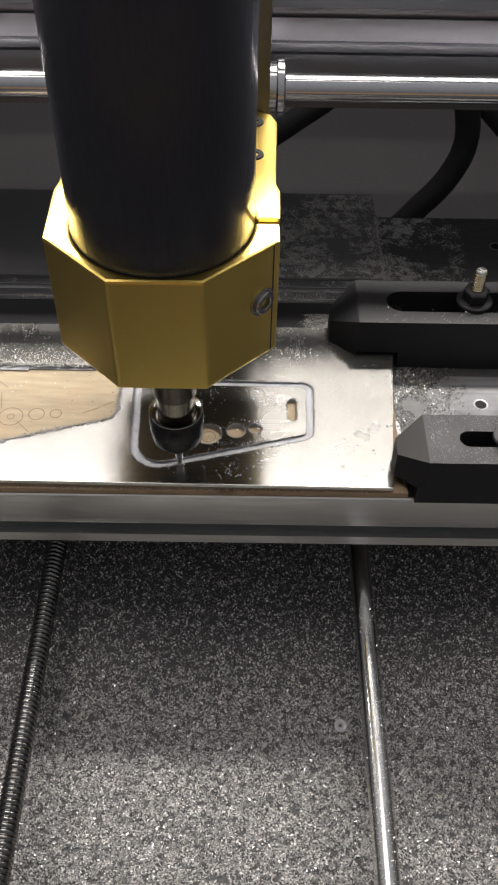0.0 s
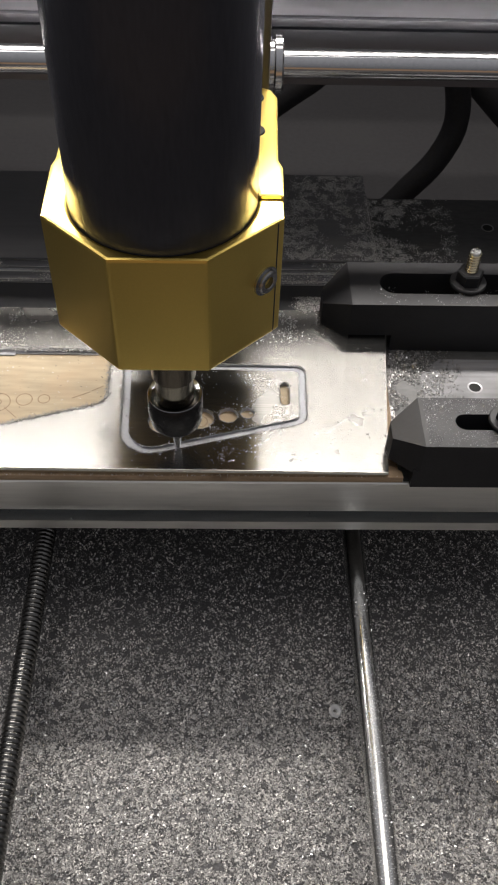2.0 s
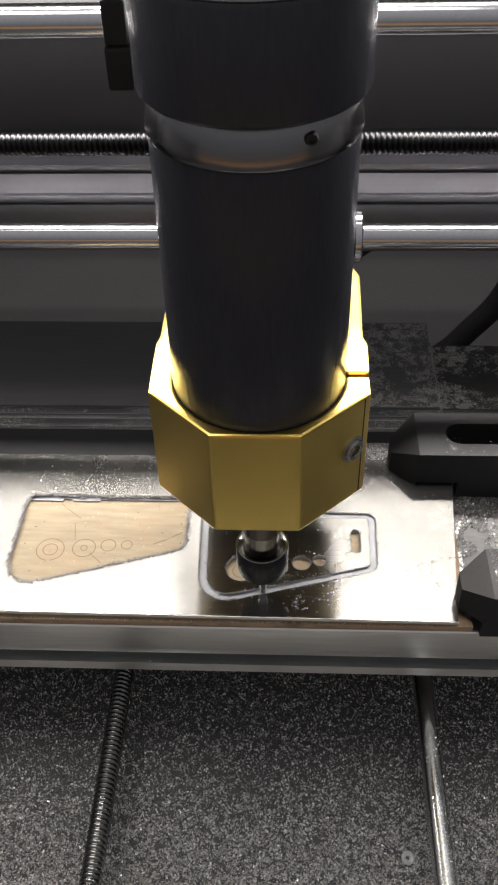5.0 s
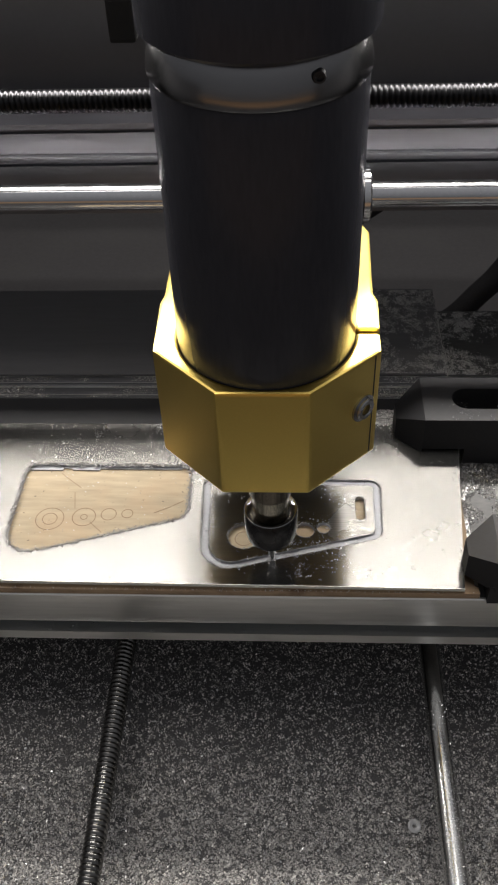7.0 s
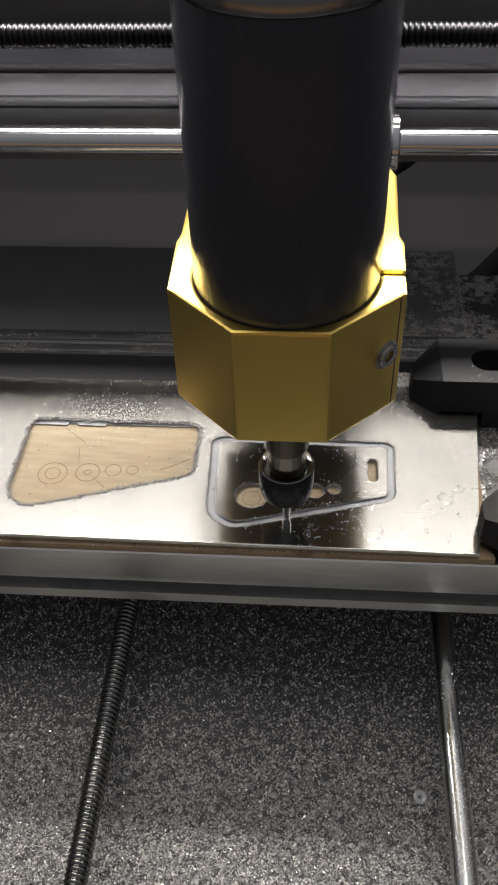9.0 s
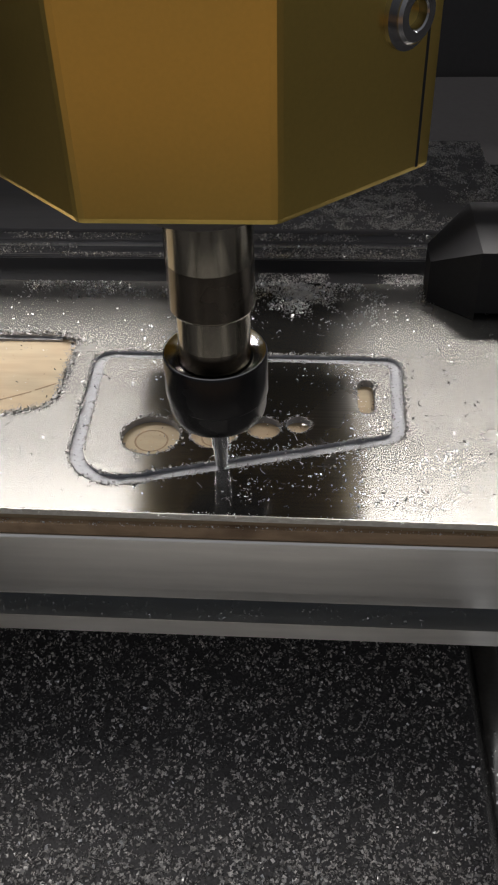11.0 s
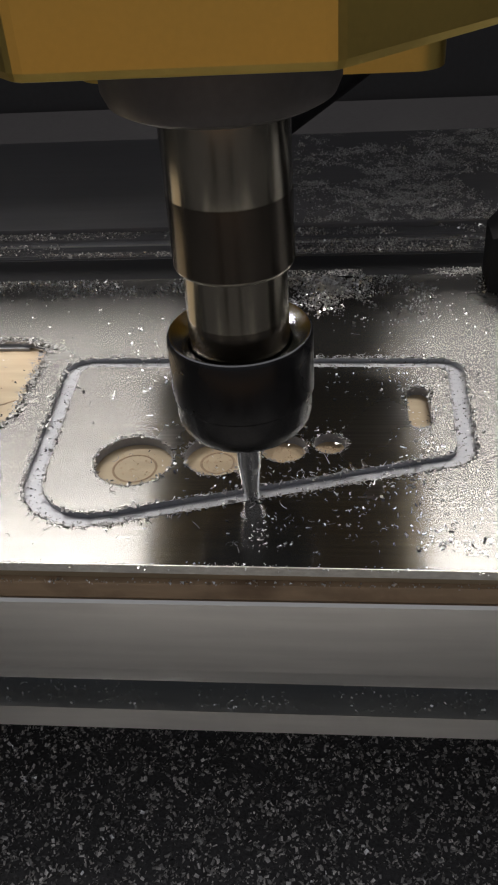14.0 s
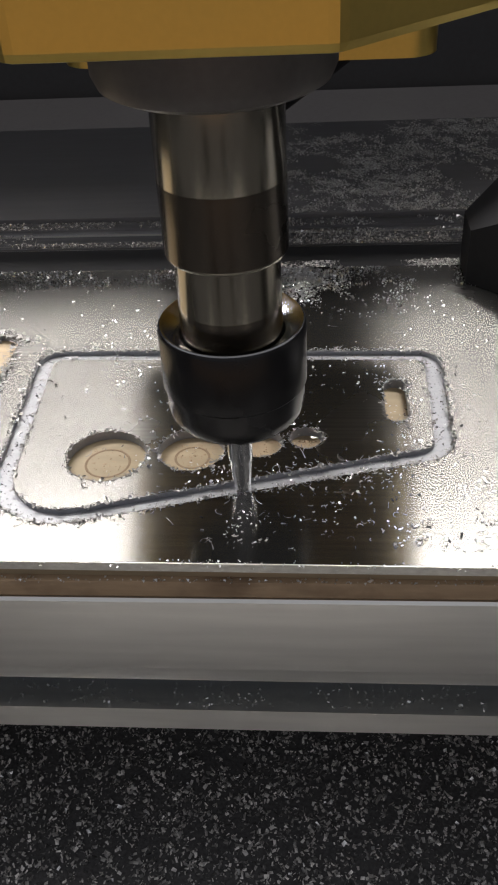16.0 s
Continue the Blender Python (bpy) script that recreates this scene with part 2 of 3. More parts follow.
def rod(c0, c1, h0, h1, r, axis, n=40, bevel=0.5):
    return lathe([(0, h0), (r - bevel, h0), (r, h0 + bevel), (r, h1 - bevel), (r - bevel, h1), (0, h1)], c0, c1, n, axis)


def threaded(c0, c1, h0, h1, r, axis, pitch=2.0, depth=0.55, n=14, steps=6):
    """A screw with a real helical thread."""
    b = bmesh.new()
    count = int((h1 - h0) / pitch * steps)
    rings = []
    for k in range(count + 1):
        h = h0 + (h1 - h0) * k / count
        ring = []
        for i in range(n):
            a = 2 * math.pi * i / n
            ph = (h / pitch - i / n) % 1.0
            rr = r - depth * 0.5 * (1 - math.cos(2 * math.pi * max(0.0, abs(ph - 0.5) * 1.3 - 0.15)))
            u, w = rr * math.cos(a), rr * math.sin(a)
            ring.append(b.verts.new({"z": (c0 + u, c1 + w, h), "x": (h, c0 + u, c1 + w), "y": (c0 + u, h, c1 + w)}[axis]))
        rings.append(ring)
    for p, q in zip(rings, rings[1:]):
        for i in range(n):
            b.faces.new((p[i], p[(i + 1) % n], q[(i + 1) % n], q[i]))
    b.faces.new(rings[0])
    b.faces.new(rings[-1])
    return b


def tube(points, r, n=12, steps=10):
    """A round hose along a smooth line through the points."""
    pts = [Vector(p) for p in points]
    line = []
    for i in range(len(pts) - 1):
        p0, p1, p2, p3 = pts[max(i - 1, 0)], pts[i], pts[i + 1], pts[min(i + 2, len(pts) - 1)]
        for k in range(steps):
            t = k / steps
            line.append(0.5 * (2 * p1 + (p2 - p0) * t + (2 * p0 - 5 * p1 + 4 * p2 - p3) * t * t + (3 * p1 - p0 - 3 * p2 + p3) * t ** 3))
    line.append(pts[-1])
    b = bmesh.new()
    rings = []
    for i, p in enumerate(line):
        d = (line[min(i + 1, len(line) - 1)] - line[max(i - 1, 0)]).normalized()
        s = d.cross(Vector((0.3, 0.2, 0.93))).normalized()
        w = d.cross(s)
        rings.append([b.verts.new(p + r * (math.cos(2 * math.pi * k / n) * s + math.sin(2 * math.pi * k / n) * w)) for k in range(n)])
    for p, q in zip(rings, rings[1:]):
        for i in range(n):
            b.faces.new((p[i], p[(i + 1) % n], q[(i + 1) % n], q[i]))
    b.faces.new(rings[0])
    b.faces.new(rings[-1])
    return b


def rounded(corners, radii, n=8):
    """A convex outline with rounded corners, counter-clockwise."""
    out = []
    k = len(corners)
    for i in range(k):
        p, a, c = (Vector(corners[j % k]) for j in (i, i - 1, i + 1))
        r = radii[i]
        da, dc = (a - p).normalized(), (c - p).normalized()
        half = da.angle(dc) / 2
        cut = r / math.tan(half)
        mid = p + (da + dc).normalized() * (r / math.sin(half))
        s, e = p + da * cut, p + dc * cut
        a0 = math.atan2(s.y - mid.y, s.x - mid.x)
        a1 = math.atan2(e.y - mid.y, e.x - mid.x)
        turn = (a1 - a0 + math.pi) % (2 * math.pi) - math.pi
        out += [(mid.x + r * math.cos(a0 + turn * j / n), mid.y + r * math.sin(a0 + turn * j / n)) for j in range(n + 1)]
    return out


def inset(corners, d):
    """The corners of a convex counter-clockwise outline moved inward by d."""
    k = len(corners)
    lines = []
    for i in range(k):
        p, q = Vector(corners[i]), Vector(corners[(i + 1) % k])
        w = (q - p).normalized()
        nrm = Vector((-w.y, w.x))
        lines.append((p + nrm * d, w))
    out = []
    for i in range(k):
        (p, w), (q, v) = lines[i - 1], lines[i]
        t = ((q - p).x * v.y - (q - p).y * v.x) / (w.x * v.y - w.y * v.x)
        out.append(tuple(p + w * t))
    return out


def ring_points(cx, cy, r, n=32):
    return [(cx + r * math.cos(2 * math.pi * i / n), cy + r * math.sin(2 * math.pi * i / n)) for i in range(n)]


def sheet(loops, z0, z1, bm=None):
    """A flat plate with holes: the first loop is the outline, the rest are cut through."""
    b = bmesh.new()
    edges = []
    for loop in loops:
        vs = [b.verts.new((x, y, z1)) for x, y in loop]
        edges += [b.edges.new((vs[i], vs[(i + 1) % len(vs)])) for i in range(len(vs))]
    bmesh.ops.triangle_fill(b, edges=edges, use_beauty=True)
    made = bmesh.ops.extrude_face_region(b, geom=b.faces[:])
    for v in made["geom"]:
        if isinstance(v, bmesh.types.BMVert):
            v.co.z = z0
    bmesh.ops.recalc_face_normals(b, faces=b.faces)
    return join(bm, b)


def shards(name, places, mat, base, label, category, size=(0.4, 1.2), curl=False, carried_by=None, seed=1):
    """Loose chips and grit, as one object: places gives (x, y, z) in millimetres."""
    rnd = random.Random(seed)
    verts, faces = [], []
    at = Vector(base)
    for x, y, z in places:
        s = rnd.uniform(*size) * rnd.choice((0.6, 0.8, 1.0, 1.0, 1.4))
        turn = Euler((rnd.uniform(-1.2, 1.2), rnd.uniform(-1.2, 1.2), rnd.uniform(0, 6.3))).to_matrix()
        k = len(verts)
        if curl:
            bend, w = rnd.uniform(0.3, 1.1), s * rnd.uniform(0.10, 0.25)
            for j in range(4):
                a = (j - 1.5) * bend
                for side in (-w, w):
                    v = turn @ Vector((s * math.sin(a) / max(bend, 0.3) * 0.45, side, s * (1 - math.cos(a)) * 0.5))
                    verts.append(((x + v.x - at.x) * MM, (y + v.y - at.y) * MM, (z + abs(v.z) * 0.6 - at.z + 0.05) * MM))
            faces += [(k + 2 * j, k + 2 * j + 1, k + 2 * j + 3, k + 2 * j + 2) for j in range(3)]
        else:
            for c in ((0.6, 0, -0.25), (-0.35, 0.5, -0.2), (-0.3, -0.5, -0.2), (0.0, 0.05, 0.45)):
                v = turn @ Vector((c[0] * s * rnd.uniform(0.6, 1.3), c[1] * s * rnd.uniform(0.5, 1.2), c[2] * s * 0.8))
                verts.append(((x + v.x - at.x) * MM, (y + v.y - at.y) * MM, (z + v.z + 0.22 * s - at.z) * MM))
            faces += [(k, k + 1, k + 2), (k, k + 3, k + 1), (k + 1, k + 3, k + 2), (k + 2, k + 3, k)]
    me = bpy.data.meshes.new(name)
    me.from_pydata(verts, [], faces)
    me.materials.append(mat)
    ob = new(name, me)
    ob.location = at * MM
    tagged(ob, label, category, "", "stuff")
    if carried_by is not None:
        carried_by.append(ob)
    return ob


# ---- the setting: base, enclosure ----
BASE_Z = -89.5
whole("floor_rear", box(-420, 420, 186, 515, BASE_Z - 12, BASE_Z - 1), REAR_FLOOR, (0, 300, BASE_Z - 1), "dark floor behind the machine bed", "floor", "structure")
whole("floor", box(-420, 420, -430, 185, BASE_Z - 12, BASE_Z), BASE_BLACK, (0, 0, BASE_Z), "dark machine base plate strewn with aluminium chips", "base", "structure")
# unseen ground, coloured orange to throw warm reflections onto the gold clamp
whole("ground", box(-1800, 1800, -1800, 520, BASE_Z - 40, BASE_Z - 12), WARM_GROUND, (0, 0, BASE_Z - 12), "unseen orange-brown ground added as a warm reflector", "workbench", "structure")
whole("wall_back", box(-1500, 1500, 520, 540, BASE_Z - 20, 700), PANEL, (0, 520, BASE_Z), "dark grey panel behind the machine", "wall", "structure")

for side, x in (("left", -372), ("right", 352)):
    whole("wall_" + side, box(x, x + 20, -240, 519, BASE_Z - 11.9, 200), PANEL, (x + 10, 140, BASE_Z), "dark grey side panel of the machine", "wall", "structure")

# ---- rails under the bed ----
rail = thing("guide_rail", 72, 0, BASE_Z, "polished round steel guide rail dotted with chips", "rail")
part("rod", rod(72.5, -58, -226, 160, 4.3, "y"), RAIL_STEEL, rail)
for y in (-220, 146):
    part("support_block", box(58, 88, y - 12, y + 12, BASE_Z, -50, 1.5), BLACK_STEEL, rail)
screw = thing("lead_screw", -55, 0, BASE_Z, "grey threaded steel lead screw running under the bed", "lead screw")
part("thread", threaded(-55, -62, -222, 150, 4.2, "y"), Y_SCREW_STEEL, screw)
for y in (-224, 142):
    part("end_block", box(-71, -39, y - 8, y + 8, BASE_Z, -44, 1.5), BLACK_STEEL, screw)

# ---- the bed ----
bed = thing("machine_bed", 0, 88, -36, "satin aluminium slotted machine bed with chips in its grooves", "machine bed", carried_by=BED_THINGS)
profile = [(0.2, -36), (0.2, -31.2), (8, -31.2), (8, -25), (1.0, -25), (0.9, -24.6), (0.35, -21.6), (0.3, -21.4), (0.3, -7.4), (0.7, -7)]
for a, b in ((104.0, 110.6),):
    profile += [(a, -7), (a, -10), (a - 3, -10), (a - 3, -15), (b + 3, -15), (b + 3, -10), (b, -10), (b, -7)]
profile += [(177, -7), (177, -36)]
part("profile", prism(profile, -175, 175, "x"), BED_METAL, bed)
part("top_film", prism([(84.5, 1.3), (174.8, 1.3), (174.8, 103.6), (86.4, 103.6)], -7.0, -6.9, "z"), DIRTY_METAL, bed, "dull dusty upper face of the bed")
# dark cover laid over the slot, its colour stands in for the shade there
part("slot_shade_strip", box(-174.8, 86.0, 86.4, 110.7, -7.0, -6.9), SLOT_DARK, bed, "dark cover standing in for shade behind the sheet")
for y0, y1, h in ((110.9, 112.4, 0.5), (113.6, 118.2, 0.1), (119.4, 120.6, 0.9), (122.0, 126.0, 0.3)):
    part("ledge_strip", box(-174.8, 174.8, y0, y1, -7.0, -7.0 + h, 0.04), LEDGE, bed, "dull ribbed strip behind the slot")
part("rear_plate", box(-174.8, 87.0, 126.4, 195.0, -7.0, -5.6, 0.3), REAR_PLATE, bed, "smooth dark rear plate")
part("top_film", box(87.5, 174.8, 126.4, 176.6, -7.0, -6.5, 0.1), DIRTY_METAL, bed, "dull dusty upper face of the bed")
# a lighter streaky quad with one cut corner
part("streaky_patch", prism([(98.5, 22), (174.0, 22), (174.0, 64.5), (106.5, 65.0), (98.0, 55.5)], -6.9, -6.86, "z"), STREAKY, bed, "lighter patch of streaky grey metal")
# added strip that darkens the back wall of the front groove
part("groove_strip", box(-174.9, 174.9, 7.3, 7.98, -31.1, -25.1), SLOT_GREY, bed, "blue-grey strip added to darken the front groove")
for x, y, up in ((119.0, 49.0, 0.0), (143.0, 154.0, 0.45)):
    part("threaded_insert", lathe([(2.3, -9), (2.3, -6.8 + up), (2.6, -6.7 + up), (3.0, -6.72 + up), (3.1, -7.2)], x, y, 32), LEDGE, bed, "dull ring of a threaded insert")
    part("insert_hole", lathe([(0, -6.80 + up), (2.35, -6.80 + up), (2.35, -7.4), (0, -7.4)], x, y, 24), BLACK_RUBBER, bed, "dark threaded hole")
for x in (-55, 72):
    part("bearing_block", box(x - 17, x + 17, 60, 105, -66 if x > 0 else -72, -36.2, 2), BLACK_STEEL, bed)

# ---- the spoilboard and the sheet ----
board = thing("spoilboard", 0, 45, -7, "tan plywood spoilboard clamped under the aluminium sheet", "board", carried_by=BED_THINGS)
POCKET = [(-95.4, 11.6), (-25.8, 33.0), (-25.6, 60.8), (-94.6, 61.4)]
TAG = [(-18.6, 4.7), (50.2, 23.4), (50.9, 53.2), (-20.4, 54.2)]
TAG_R = (11.5, 5, 4.5, 4.5)
part("core", prism([(-230, 0.28), (84.0, 0.28), (83.8, 3.0), (77.8, 8.0), (84.4, 85.0), (-230, 85.0)], -6.25, -3.4, "z", 0.18), WOOD_EDGE, board)
# dark recessed strip, gives the shaded gap below the board its colour
part("gap_strip", prism([(-230, 1.0), (83.0, 1.0), (84.0, 84.0), (-230, 84.0)], -6.99, -6.26, "z"), WOOD_LINE, board, "dark strip standing for the gap under the board")
part("face_veneer", prism([(-230, 3.0), (77.6, 1.0), (84.2, 84.8), (-230, 84.8)], -3.39, -1.62, "z"), WOOD_TOP, board, "smooth tan wood face")

RINGS = ((-80.3, 32.9, 5.6), (-80.3, 32.9, 2.9), (-66.8, 34.0, 4.6), (-66.8, 34.0, 1.3), (-57.1, 35.5, 3.0), (-49.7, 35.9, 2.2), (-2.85, 23.6, 3.4), (10.2, 25.0, 2.6))
for cx, cy, r in RINGS:
    part("engraved_ring", lathe([(r - 0.2, -1.60), (r - 0.07, -1.52), (r + 0.07, -1.52), (r + 0.2, -1.60)], cx, cy, 40), WOOD_LINE, board)
for (x0, y0), (x1, y1) in (((-80.1, 57.7), (-70.6, 49.6)), ((-72.7, 47.1), (-71.2, 38.4)), ((-64.0, 31.3), (-58.7, 26.1)), ((-39.1, 36.4), (-32.6, 39.7)), ((-32.0, 40.3), (-27.7, 42.9))):
    d = Vector((y1 - y0, x0 - x1)).normalized() * 0.16
    part("engraved_line", prism([(x0 + d.x, y0 + d.y), (x1 + d.x, y1 + d.y), (x1 - d.x, y1 - d.y), (x0 - d.x, y0 - d.y)], -1.61, -1.54, "z"), WOOD_LINE, board)
HOLES = [(-2.85, 23.6, 6.2), (10.2, 25.0, 5.1), (20.6, 26.7, 3.6), (27.8, 28.0, 2.6)]
pocket_loop = rounded(POCKET, (10, 5, 4, 4.5))
groove_out = rounded(TAG, TAG_R)
groove_in = rounded(inset(TAG, 2.9), (8.8, 2.4, 2.0, 2.0))
slot_loop = rounded([(40.4, 32.2), (44.1, 32.2), (44.1, 44.0), (40.4, 44.0)], (1.8, 1.8, 1.8, 1.8))
hole_loops = [ring_points(*h) for h in HOLES] + [slot_loop]
plate_outline = [(-235, 2.6), (78.0, 0.1), (85.9, 86.2), (-235, 86.2)]
plate = thing("aluminium_sheet", 0, 40, -1.6, "brushed aluminium sheet with a tag outline milled into it", "metal sheet", carried_by=BED_THINGS)
sheet_ob = part("sheet", sheet([plate_outline, pocket_loop, groove_out], -0.85, 0.0), SHEET, plate)
tag_ob = part("tag_blank", sheet([groove_in] + hole_loops, -0.85, 0.0), SHEET, plate, "half-cut tag with four round holes and a slot")
for ob in (sheet_ob, tag_ob):
    ob.data.materials.append(CUT)
    for f in ob.data.polygons:
        f.material_index = 1 if abs(f.normal.z) < 0.5 else 0
part("groove_floor", sheet([plate_outline, pocket_loop] + hole_loops, -1.6, -0.85), CUT, plate, "bright freshly milled groove floor")

for x0, x1 in ((-93.6, -79.9), (-75.6, -64.3)):
    part("uncut_lip", prism([(x0, 59.2), (x1, 59.0), (x1 + 0.6, 61.6), (x0 - 0.6, 61.6)], -1.55, -0.9, "z"), CUT, plate, "thin lip of uncut metal")
part("uncut_lip", prism([(-91, 60.2), (-30, 59.8), (-30, 61.2), (-91, 61.6)], -1.58, -1.1, "z"), CUT, plate, "thin lip of uncut metal")

part("sheared_edge", prism([(-234.9, 2.58), (78.1, 0.06), (78.1, -0.12), (-234.9, 2.40)], -1.5, -0.02, "z"), EDGE_METAL, plate, "pale sheared edge of the sheet")

# ---- strap clamps ----
def strap_clamp(x_tip, x_flat, x_end, y0, y1, top, nose_top, nose_under, slot_x, slot_w, stud_x, stud_top, label):
    ob = thing("strap_clamp", (x_flat + x_end) / 2, (y0 + y1) / 2, -7, label, "clamp", "clamps on the bed", carried_by=BED_THINGS)
    ym, half = (y0 + y1) / 2, slot_w / 2
    b = bmesh.new()
    # body with a slot through it, and a nose that tapers in plan and slopes to its tip
    slot = rounded([(slot_x, ym - half), (x_end - 14, ym - half), (x_end - 14, ym + half), (slot_x, ym + half)], (half - 0.05,) * 4, 6)
    body = sheet([[(x_flat, y0), (x_end, y0), (x_end, y1), (x_flat, y1)], slot], 2.0, top)
    body = box(86.5, x_end, y0 + 0.3, y1 - 0.3, -6.9, 1.95, 0.0, body)
    q = (y1 - y0) * 0.33
    nose = bmesh.new()
    pts = [(x_flat, y0), (x_flat, y1), (x_tip, y1 - q), (x_tip, y0 + q)]
    hs = [top, top, nose_top, nose_top]
    lo = [nose.verts.new((x, y, nose_under)) for x, y in pts]
    hi = [nose.verts.new((x, y, h)) for (x, y), h in zip(pts, hs)]
    nose.faces.new(lo), nose.faces.new(hi)
    for i in range(4):
        nose.faces.new((lo[i], lo[(i + 1) % 4], hi[(i + 1) % 4], hi[i]))
    bmesh.ops.recalc_face_normals(nose, faces=nose.faces)
    part("bar", join(body, nose), BLACK_STEEL, ob)
    part("washer", lathe([(3.3, top + 0.1), (7.0, top + 0.1), (7.3, top + 0.5), (7.3, top + 1.4), (7.0, top + 1.8), (3.3, top + 1.8), (3.3, top + 0.1)], stud_x, ym, 40), BLACK_STEEL, ob)
    part("nut", lathe([(2.6, top + 1.85), (5.0, top + 1.85), (5.3, top + 2.3), (5.3, top + 6.4), (4.7, top + 7.0), (2.6, top + 7.0), (2.6, top + 1.85)], stud_x, ym, 6), BLACK_STEEL, ob)
    stud = part("stud", threaded(stud_x, ym, -5, stud_top - 1.2, 2.55, "z", 1.25, 0.5, 16, 6), STUD_STEEL, ob, "bright threaded steel stud")
    part("tip", lathe([(0, stud_top - 1.25), (2.1, stud_top - 1.25), (2.1, stud_top - 0.3), (1.8, stud_top), (0, stud_top)], stud_x, ym, 24), CHIP, stud, "flat bright stud tip")
    return ob


strap_clamp(58.5, 69.0, 175, 69.5, 96.0, 18.0, 11.0, 0.15, 81, 12.5, 116.5, 34.5, "black steel strap clamp with a tall bright stud")
strap_clamp(78.6, 88.6, 172, -1.6, 21.6, 16.0, 11.5, 0.15, 100.5, 7.4, 119.5, 24.0, "black steel strap clamp dusted with bright chips")

# ---- the gantry ----
gantry = thing("gantry", 0, 140, BASE_Z, "grey aluminium gantry beam with steel rods and a lead screw", "gantry")
bp = [(132, 75), (132, 96.3), (134, 96.3), (134, 99.4), (131.6, 99.4), (131.6, 100.4), (132.6, 101.2), (132.6, 102.8), (132, 102.8), (132, 110), (133.2, 110), (133.2, 113.6), (131.8, 113.8), (134.5, 119.2), (152, 119.2), (152, 75)]
part("beam", prism(bp, -330, 330, "x"), GANTRY_METAL, gantry)
# the plate's top flange is unseen, added to shade the rear of the bed
part("back_plate", prism([(152.2, 75), (152.2, 168), (158, 175), (216, 175), (216, 172), (160, 172), (155.5, 166), (155.5, 75)], -330, 330, "x"), PLATE_GREY, gantry, "matt grey back plate")
part("lower_rod", rod(114, 92.5, -320, 320, 5.0, "x"), STEEL, gantry, "polished round steel rod")
part("upper_rod", rod(114, 173.5, -320, 320, 5.0, "x"), STEEL, gantry, "polished round steel rod")
part("feed_screw", threaded(112, 131.5, -320, 320, 4.2, "x"), SCREW_STEEL, gantry, "dark threaded feed screw")
part("clamp_ring", lathe([(5.02, 85.6), (5.25, 85.6), (5.25, 86.6), (5.02, 86.6), (5.02, 85.6)], 114, 92.5, 32, "x"), STEEL, gantry)
for x in (-340, 330):
    part("end_plate", box(x, x + 10, 90, 175, BASE_Z, 220, 1.0), BLACK_STEEL, gantry)
bar = thing("light_bar", 0, 170, 176, "white strip light on two arms above the gantry", "light")
part("housing", prism([(160, 262), (204, 226), (214, 240), (170, 276)], -262, 262, "x"), LED, bar)
# unseen sheet added to keep the strip light off what lies behind
part("light_blocker", prism([(206, 229), (216, 238), (220, 178), (217, 177)], -262, 262, "x"), BLACK_STEEL, bar, "unseen black blocker added behind the light")
for x in (-270, 262):
    part("arm", prism([(160, 175.2), (176, 175.2), (210, 240), (196, 256), (180, 262)], x, x + 8, "x"), BLACK_STEEL, bar)

# ---- the head: carriage, clamp, spindle ----
AX = 11.0
carriage = thing("carriage", 0, 95, 75, "olive grey metal carriage sliding on the gantry rods", "carriage", carried_by=HEAD_THINGS)
part("plate", box(-30.5, 30.5, 72.4, 80, 62, 156, 0.6), CARRIAGE_GREY, carriage, smooth=9)
part("block", box(-27, 27, 80.2, 128, 80, 156, 1.5), BLACK_STEEL, carriage, smooth=9)
for z, nm in ((92.5, "bushing"), (173.5, "bushing")):
    part(nm, lathe([(5.1, -34.5), (8.2, -34.5), (8.8, -34), (8.8, 34), (8.2, 34.5), (5.1, 34.5), (5.1, -34.5)], 114, z, 40, "x"), STEEL, carriage, "bright steel bushing")
part("flange", lathe([(5.1, 33.6), (9.8, 33.6), (10.5, 34.1), (10.5, 36.3), (10.0, 36.9), (8.0, 36.9), (7.4, 36.2), (5.1, 36.2), (5.1, 33.6)], 114, 92.5, 48, "x"), STEEL, carriage, "bright steel bushing flange")
chain = thing("cable_chain", -49, 112, 154, "black plastic cable chain hanging beside the spindle", "cable chain", carried_by=HEAD_THINGS)
for k in range(6):
    part("link", box(-53.5 + (k % 2) * 0.4, -44.5 - (k % 2) * 0.4, 104, 120, 154 + 15 * k, 168.5 + 15 * k, 1.2), BLACK_RUBBER, chain, smooth=9)

mount = thing("spindle_clamp", 0, AX, 66, "gold anodised aluminium spindle clamp with a steel bolt", "clamp", carried_by=HEAD_THINGS)
bore = [(26.15 * math.cos(a), AX + 26.15 * math.sin(a)) for a in [radians(v) for v in range(2, 359, 4)]]
outer = [(33.0, AX - 0.9), (33.1, 1.8), (12.7, -16.9), (-13.3, -16.9), (-32.6, 1.9), (-32.9, 25.5), (-31.9, 29.5), (-32.0, 65), (-30.4, 69.8), (-26, 72.1), (26.6, 72.1), (31.0, 69.9), (33.0, 65), (32.2, 30), (33.5, 26), (33.2, AX + 0.9)]
part("body", prism(outer + bore, 66.2, 106, "z", 0.9), GOLD, mount, smooth=9)
part("back_flange", prism(rounded([(-29.6, 58), (29.6, 58), (29.6, 71.6), (-29.6, 71.6)], (5, 5, 1.5, 1.5)), 46.4, 66.0, "z"), GOLD, mount, "rounded gold flange below the clamp")
